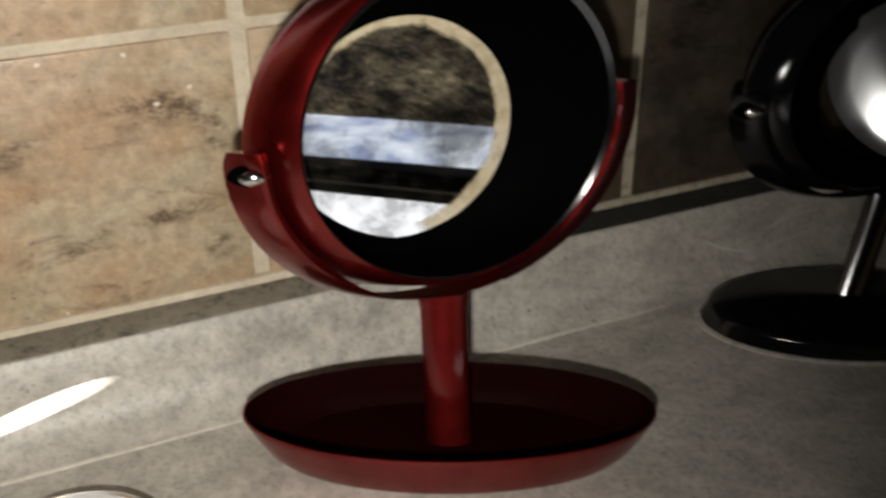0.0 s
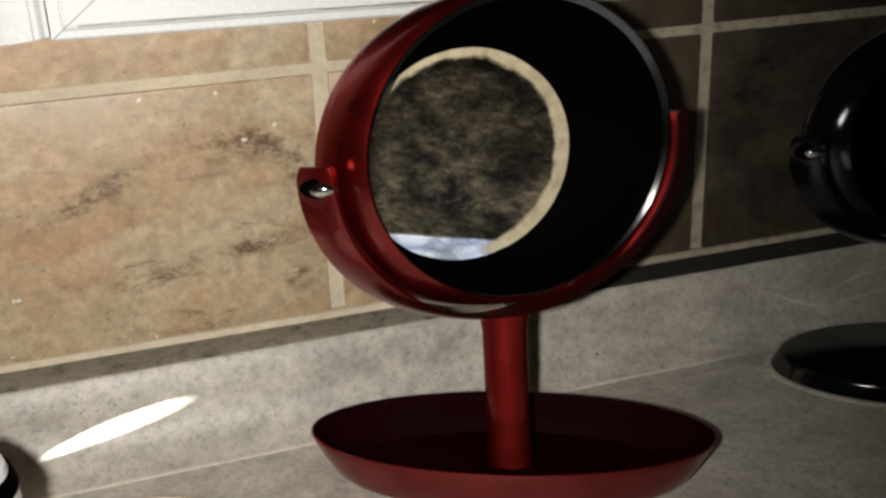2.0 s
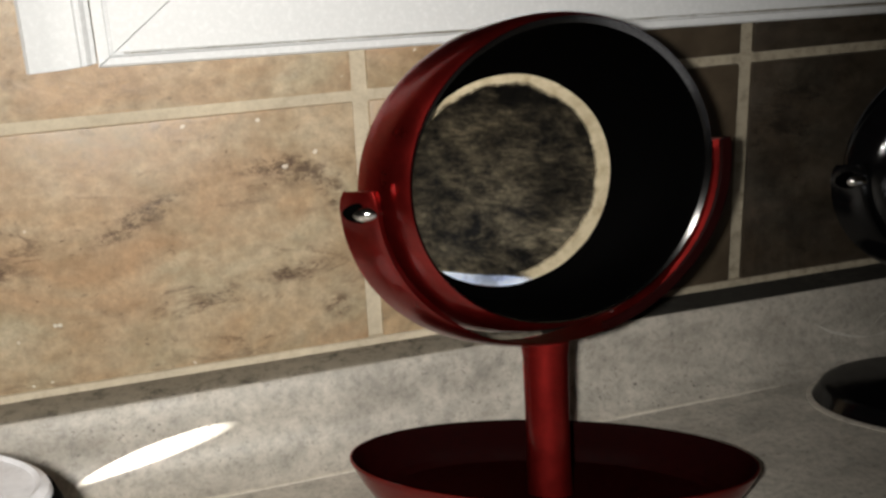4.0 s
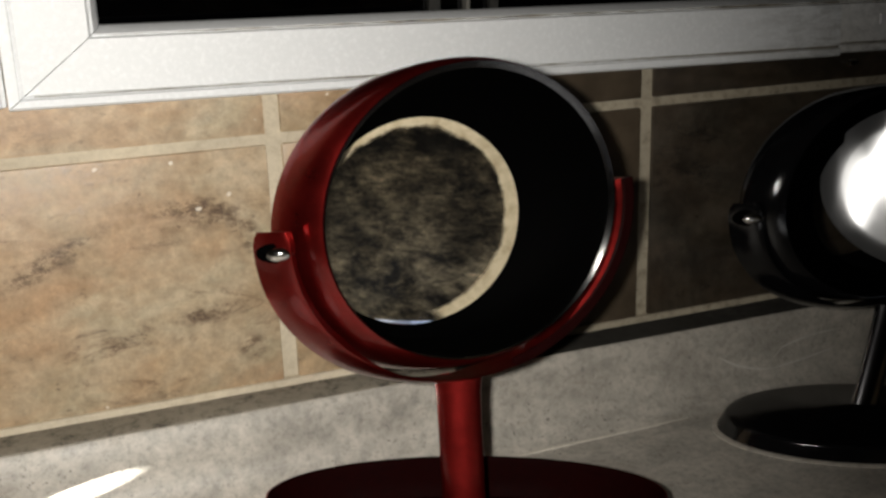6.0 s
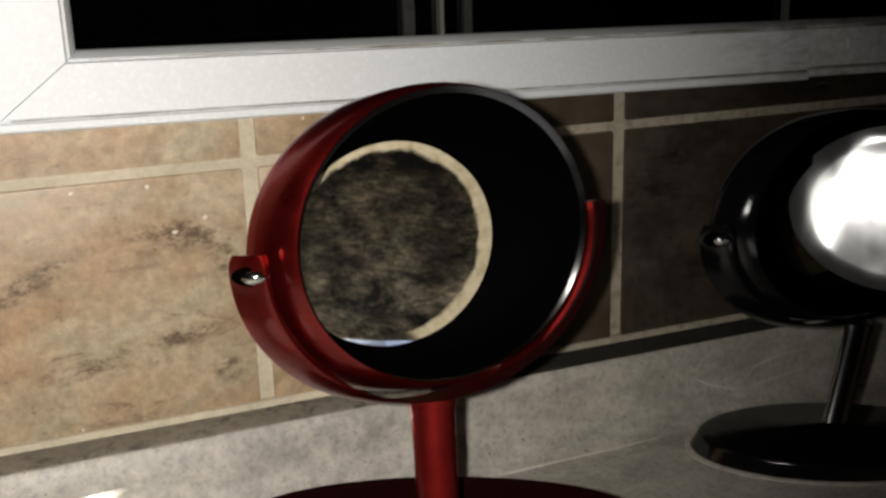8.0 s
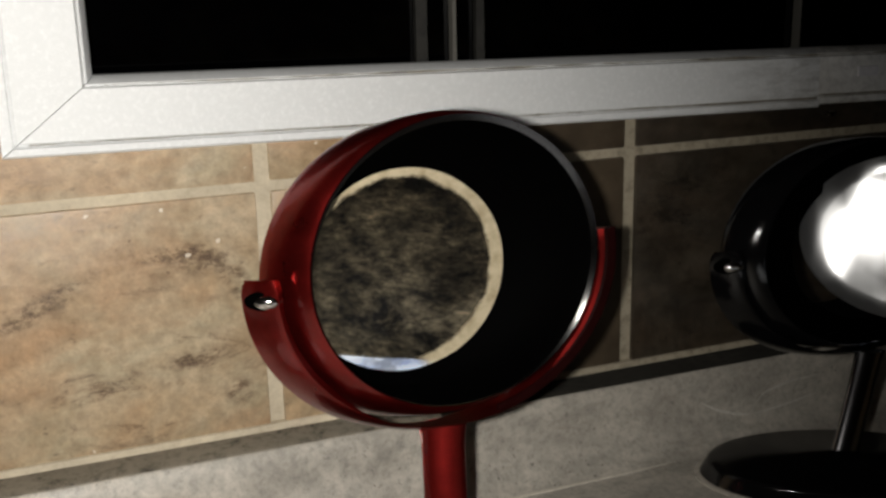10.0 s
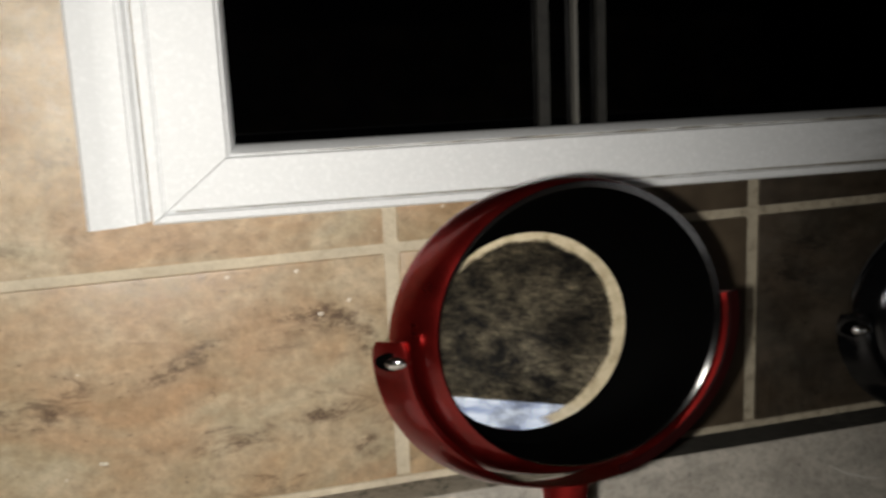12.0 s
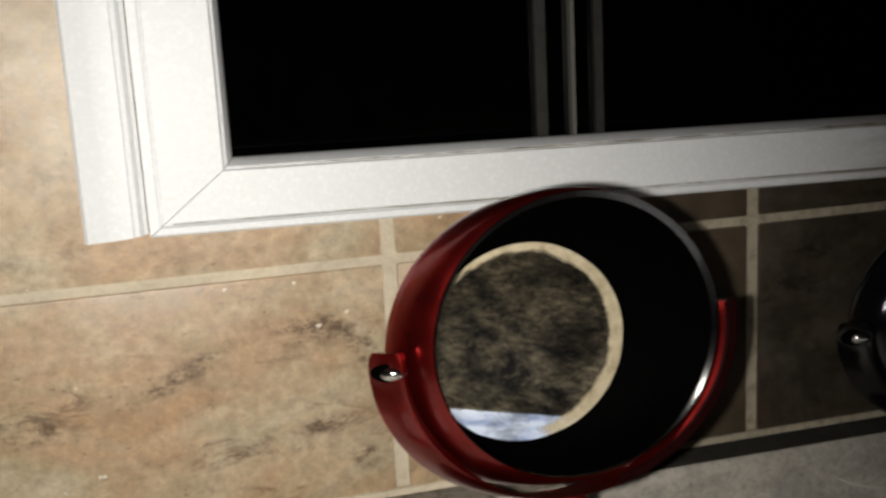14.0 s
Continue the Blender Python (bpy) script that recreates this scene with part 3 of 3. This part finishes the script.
gm = basis(W * (0.229 - Z0) + U * 0.040 + FACE * 0.022, ACROSS * 0.079, ACROSS.cross(FACE) * -0.0605, FACE)
part("mirror_glass", revolve([(1.0, 0.0), (0.98, -0.0006), (0.8, -0.0022), (0.6, -0.0039), (0.35, -0.0053), (0, -0.006)], gm), CONCAVE, blk, "bright hazy concave mirror glass")

# ---- the dark room behind, seen in the mirror ----
for name, b in (("floor", (-1.6, 2.2, -3.4, 0.12, -0.96, -0.86)), ("ceiling", (-1.6, 2.2, -3.4, 0.12, 1.6, 1.7)), ("wall_left", (-1.6, -1.5, -3.4, 0.003, -0.86, 1.6)),
                ("wall_right", (2.0, 2.1, -3.4, 0.003, -0.86, 1.6)), ("wall_front", (-1.5, 2.0, -3.4, -3.3, -0.86, 1.6)), ("wall_below", (-1.5, 2.0, 0.004, 0.12, -0.86, -0.1))):
    tagged(part(name, box(*b), ROOM, smooth=False), "plain dark " + name.split("_")[0] + " of the unlit room", name.split("_")[0], kind="structure")
slant = pose(0.1485, -1.792, -0.86, rz=40.4)


def placed(bm):
    bm.transform(slant)
    return bm


# bench and bar are added; the bar's glow makes the mirror's bright band
bench = empty("bench")
tagged(bench, "narrow dark bench added to carry the glowing bar", "bench")
part("seat", placed(box(-0.5, 0.9, -0.10, 0.22, 0.644, 0.674, 0.006)), COLLAR, bench)
for x in (-0.45, 0.85):
    for y in (-0.07, 0.19):
        part("leg", placed(box(x - 0.02, x + 0.02, y - 0.02, y + 0.02, 0, 0.644)), COLLAR, bench)
bar = empty("added_glow_bar")
tagged(bar, "added glowing bar that the mirror shows as a bluish white band", "lamp")
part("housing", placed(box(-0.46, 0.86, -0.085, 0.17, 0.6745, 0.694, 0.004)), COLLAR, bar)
GLOW = material("added_glow", (0.8, 0.85, 0.9), 0.5)
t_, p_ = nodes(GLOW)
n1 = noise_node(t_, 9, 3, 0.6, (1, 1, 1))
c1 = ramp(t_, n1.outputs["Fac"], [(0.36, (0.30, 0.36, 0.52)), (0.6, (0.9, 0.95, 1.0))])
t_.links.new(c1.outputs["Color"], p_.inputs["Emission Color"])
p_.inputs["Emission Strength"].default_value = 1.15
part("diffuser", placed(box(-0.45, 0.85, -0.06, 0.125, 0.6945, 0.714, 0.003)), GLOW, bar, "glowing bluish white face of the added bar")
OLD_WOOD = speckled("stained_brown_wood", (0.56, 0.42, 0.23), (0.42, 0.31, 0.165), 60, 0.7)
t_, p_ = nodes(OLD_WOOD)
under = p_.inputs["Base Color"].links[0].from_socket
grain = ramp(t_, noise_node(t_, 55, 7, 0.75, (0.14, 1, 2.2), 0.4).outputs["Fac"], [(0.36, 0.18), (0.50, 0.8), (0.64, 1.6)])
knots = ramp(t_, noise_node(t_, 11, 6, 0.7, (0.9, 1, 1.4), 0.3).outputs["Fac"], [(0.40, 0.06), (0.50, 0.7), (0.62, 1.5)])
under = mix(t_, 1.0, mix(t_, 1.0, under, grain.outputs["Color"], "MULTIPLY"), knots.outputs["Color"], "MULTIPLY")
t_.links.new(under, p_.inputs["Base Color"])
# cupboard is added to give the mirror a brown field to reflect
cupboard = empty("cupboard")
tagged(cupboard, "stained brown wooden cupboard added behind the bench for the mirror to reflect", "cupboard")
part("body", placed(box(-0.62, 1.12, -0.56, -0.145, 0.0, 1.30, 0.006)), OLD_WOOD, cupboard)
for x0, x1 in ((-0.61, 0.745), (0.75, 1.11)):
    part("door", placed(box(x0, x1, -0.144, -0.122, 0.05, 1.29, 0.004)), OLD_WOOD, cupboard)
# tablet is added; its glow stands for a bright patch in the mirror
GLARE = material("added_glare", (0.8, 0.8, 0.8), 0.3)
p_ = nodes(GLARE)[1]
p_.inputs["Emission Color"].default_value, p_.inputs["Emission Strength"].default_value = (1.0, 1.0, 1.0, 1), 1.3
lying = pose(0.17, -0.628, Z0 + 0.0006, rz=44)
tablet = empty("tablet")
tagged(tablet, "black slab on the worktop with a white glow added for the mirror", "tablet")
for name, b, mat, label in (("body", box(-0.13, 0.15, -0.012, 0.13, 0.0, 0.006, 0.002), COLLAR, ""), ("screen", box(-0.12, 0.14, 0.02, 0.12, 0.0062, 0.0068), GLARE, "white glow added for the mirror's bright patch")):
    b.transform(lying)
    part(name, b, mat, tablet, label)

# silvery container
tin = empty("metal_tin", (-0.278, -0.20, Z0))
ALU = speckled("silver_paint", (0.62, 0.62, 0.64), (0.5, 0.5, 0.52), 60, 0.3)
tagged(tin, "rounded silvery tin with a black edge on the worktop", "tin")
TM = basis(Vector((0, 0, 0)), U * 0.075, V * 0.04, W * 1.3)
part("body", revolve([(0, 0.0005), (0.93, 0.0005), (1.0, 0.008), (1.02, 0.068), (1.02, 0.080)], TM, 64), ALU, tin)
part("seam", revolve([(1.02, 0.080), (1.03, 0.082), (1.0, 0.0865), (0.97, 0.087)], TM, 64), COLLAR, tin, "dark rubber seam")
part("lid", revolve([(0.97, 0.087), (0.955, 0.0895), (0.90, 0.091), (0.86, 0.0895), (0.5, 0.0900), (0, 0.0905)], TM, 64), ALU, tin)

# round pot beside the tin
POT_TOP = speckled("polished_silver_lid", (0.90, 0.90, 0.90), (0.86, 0.86, 0.86), 80, 0.2)
pot = empty("metal_pot", (-0.158, -0.170, Z0))
tagged(pot, "small round silvery pot with a bright domed lid and chrome rim", "pot")
PM = basis(Vector((0, 0, 0)), Vector((0.055, 0, 0)), Vector((0, 0.055, 0)), W * 0.72)
part("body", revolve([(0, 0.0004), (0.90, 0.0004), (0.96, 0.002), (0.985, 0.008), (0.985, 0.019)], PM, 64), ALU, pot)
part("rim", revolve([(0.985, 0.019), (1.0, 0.0195), (1.006, 0.021), (1.0, 0.0228), (0.97, 0.0235), (0.94, 0.0228)], PM, 64), CHROME, pot, "chrome rim")
part("lid", revolve([(0.94, 0.0228), (0.90, 0.0233), (0.7, 0.0255), (0.4, 0.0272), (0, 0.028)], PM, 64), POT_TOP, pot, "bright domed lid")

# ---- window ----
window = empty("window_1")
tagged(window, "white painted window casing round a black night pane", "window", kind="structure")
SLOPE = -0.015                               # the casing hangs a little lower to the right
SILL = [(0.012, 0.312), (-0.013, 0.312), (-0.0148, 0.3135), (-0.0148, 0.3175), (-0.012, 0.3185), (-0.0115, 0.3195), (-0.013, 0.3205), (-0.012, 0.3515), (-0.009, 0.3525), (-0.0085, 0.354), (0.0, 0.3575), (0.012, 0.358)]
SILL = [(y, 0.3185 + (z - 0.312) * 1.054) for y, z in SILL]


def sloped(bm):
    for v in bm.verts:
        v.co.z += SLOPE * (v.co.x + 0.166)
    return bm


mitre = extrude_x(SILL, -0.166, 0.4745, 1)
for v in mitre.verts:
    if v.co.x < 0:
        v.co.x += min(1, max(0, (v.co.z - 0.3185) / (WIN_B - 0.3185))) * 0.0605
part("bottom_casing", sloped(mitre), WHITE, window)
part("bottom_casing", sloped(extrude_x([(y + 0.002, z + (0.002 if z < 0.335 else 0)) for y, z in SILL], 0.476, 1.3, 1)), WORN_WHITE, window, "worn grey-white length of casing")


# grime lies in the two grooves of the moulding, thicker towards the worn length
rng = random.Random(23)


def groove_dirt(x0, x1, y, z, step=0.004):
    bm, rows = bmesh.new(), []
    count = round((x1 - x0) / step)
    h = 0.0004
    for i in range(count + 1):
        x = x0 + (x1 - x0) * i / count
        h = min(0.0009, max(0.00012, h + rng.uniform(-0.0002, 0.0002)))
        k = h * (0.3 + min(1.0, max(0.0, (x + 0.1) / 0.5)) * 0.9)
        c = z + rng.uniform(-0.0001, 0.0001)
        rows.append([bm.verts.new(v) for v in ((x, y + 0.003, c - k), (x, y, c - k), (x, y, c + k), (x, y + 0.003, c + k))])
    for p, q in zip(rows, rows[1:]):
        for j in range(3):
            bm.faces.new((p[j], p[j + 1], q[j + 1], q[j]))
    return sloped(bm)


for z, y in ((0.3262, -0.0123), (0.3620, -0.0093)):
    part("groove_dirt", groove_dirt(-0.150 if z < 0.335 else -0.100, 0.474, y, z), GRIME, window, smooth=False)
    part("groove_dirt", groove_dirt(0.477, 1.0, y + 0.002, z + (0.002 if z < 0.335 else 0)), GRIME, window, smooth=False)
part("sticker", sloped(box(0.517, 0.539, -0.0118, -0.0095, 0.3425, 0.3510, 0.0004, 1)), STICKER, window, smooth=False, label="small pale rectangular sticker")


def upright(profile, z0, z1, slope=0.0):
    """(x, y) pairs drawn upwards; the foot rises by slope towards the right, as a mitre."""
    bm = bmesh.new()
    xs = [x for x, y in profile]
    low = [bm.verts.new((x, y, z0 + slope * (x - min(xs)))) for x, y in profile]
    top = [bm.verts.new((x, y, z1)) for x, y in profile]
    n = len(profile)
    for i in range(n):
        bm.faces.new((low[i], low[(i + 1) % n], top[(i + 1) % n], top[i]))
    bm.faces.new(low)
    bm.faces.new(top[::-1])
    return bm


part("side_casing", upright([(-0.166 + (x + 0.163) * 1.1, y) for x, y in [(-0.163, 0.012), (-0.163, -0.0118), (-0.157, -0.0118), (-0.156, -0.0105), (-0.154, -0.0118), (-0.1155, -0.0118), (-0.114, -0.009), (-0.1125, -0.0085), (-0.109, 0.0), (-0.108, 0.012)]],
                            0.319, 1.4, 0.79), WHITE, window)
part("back_band", upright([(x - 0.003, y) for x, y in [(-0.206, 0.0), (-0.2057, -0.0105), (-0.2035, -0.0132), (-0.190, -0.0168), (-0.187, -0.0178), (-0.1735, -0.0182), (-0.1725, -0.0165), (-0.171, -0.0162), (-0.1695, -0.0168), (-0.168, -0.0155), (-0.1665, -0.0128), (-0.164, -0.0122), (-0.164, 0.0)]],
                          0.3178, 1.4, 0.08), WHITE, window)
hook = revolve([(0, -0.004), (0.0016, -0.004), (0.0016, 0.003), (0.0026, 0.0035), (0.0028, 0.005), (0.0018, 0.006), (0, 0.0063)], basis(Vector((0.495, -0.002, 0.3015)), Vector((2.2, 0, 0)), W, Vector((0, -1, 0))), 20)
tagged(part("nail", hook, CHROME), "small shiny nail under the window casing", "nail")
# small pale box stands for a reflection in the pane
catch = box(0.548, 0.554, 0.030, 0.044, 0.398, 0.412, 0.0015, 2)
part("pane_glint", catch, BEAD, window, "small pale box added for a reflection in the pane")
part("pane", box(WIN_L - 0.01, 1.3, 0.045, 0.05, 0.33, 1.4), GLASS_DARK, window, smooth=False)
part("sash", box(0.1325, 0.1415, 0.038, 0.044, 0.34, 1.4), GREY_BAR, window, smooth=False)
part("sash", box(0.182, 0.189, 0.038, 0.044, 0.34, 1.4), GREY_BAR, window, smooth=False)
part("glazing_bead", box(0.1615, 0.1645, 0.036, 0.044, 0.34, 1.4), BEAD, window, smooth=False)
part("glazing_bead", box(0.490, 0.4925, 0.036, 0.044, 0.34, 1.4), BEAD, window, smooth=False)

# ---- the tiles of the wall ----
tile_mesh = {}


def tile(x0, x1, z0, z1, mat):
    key = (round(x1 - x0, 4), round(z1 - z0, 4), mat.name)
    if key not in tile_mesh:
        ob = part("tile", box(0, x1 - x0, 0.0, 0.006, 0, z1 - z0, 0.002, 2), mat, wall)
        tile_mesh[key] = ob.data
    else:
        ob = new("tile", tile_mesh[key])
        ob.parent = wall
    ob.location = (x0, 0, z0)


def cut_tile(outline, mat):
    """A tile cut round the window's corner: its outline in x and z."""
    bm = bmesh.new()
    f = bm.faces.new([bm.verts.new((x, 0.006, z)) for x, z in outline])
    out = bmesh.ops.extrude_face_region(bm, geom=[f])
    for v in out["geom"]:
        if isinstance(v, bmesh.types.BMVert):
            v.co.y = 0.0
    front = [e for e in bm.edges if all(abs(v.co.y) < 1e-6 for v in e.verts)]
    bmesh.ops.bevel(bm, geom=front, offset=0.002, segments=2, affect="EDGES")
    part("tile", bm, mat, wall, smooth=False)


for col in range(-4, 6):
    x0, x1 = col * TILE_W + JOINT_X / 2 - (0.03 if col < 0 else 0), (col + 1) * TILE_W - JOINT_X / 2 - (0.03 if col < -1 else 0)
    for row in range(0, 5):
        z0 = ROW0 if row == 0 else ROW1 + (row - 1) * 0.298 + JOINT_Z / 2
        z1 = ROW1 + row * 0.298 - JOINT_Z / 2
        mat = TILE_DARK if col >= 1 else TILE_HALF_DARK if col == 0 else TILE_VEINED if (col, row) == (-1, 0) else TILE
        if z1 < 0.33 or x1 < -0.21:
            tile(x0, x1, z0, z1, mat)
        elif x0 < -0.2 and row == 1:
            cut_tile([(x0, z0), (x1, z0), (x1, 0.33), (-0.18, 0.33), (-0.18, z1), (x0, z1)], mat)
        elif x0 < -0.2:
            tile(x0, -0.18, z0, z1, mat)
        elif row == 1:
            tile(x0, x1, z0, 0.33, mat)
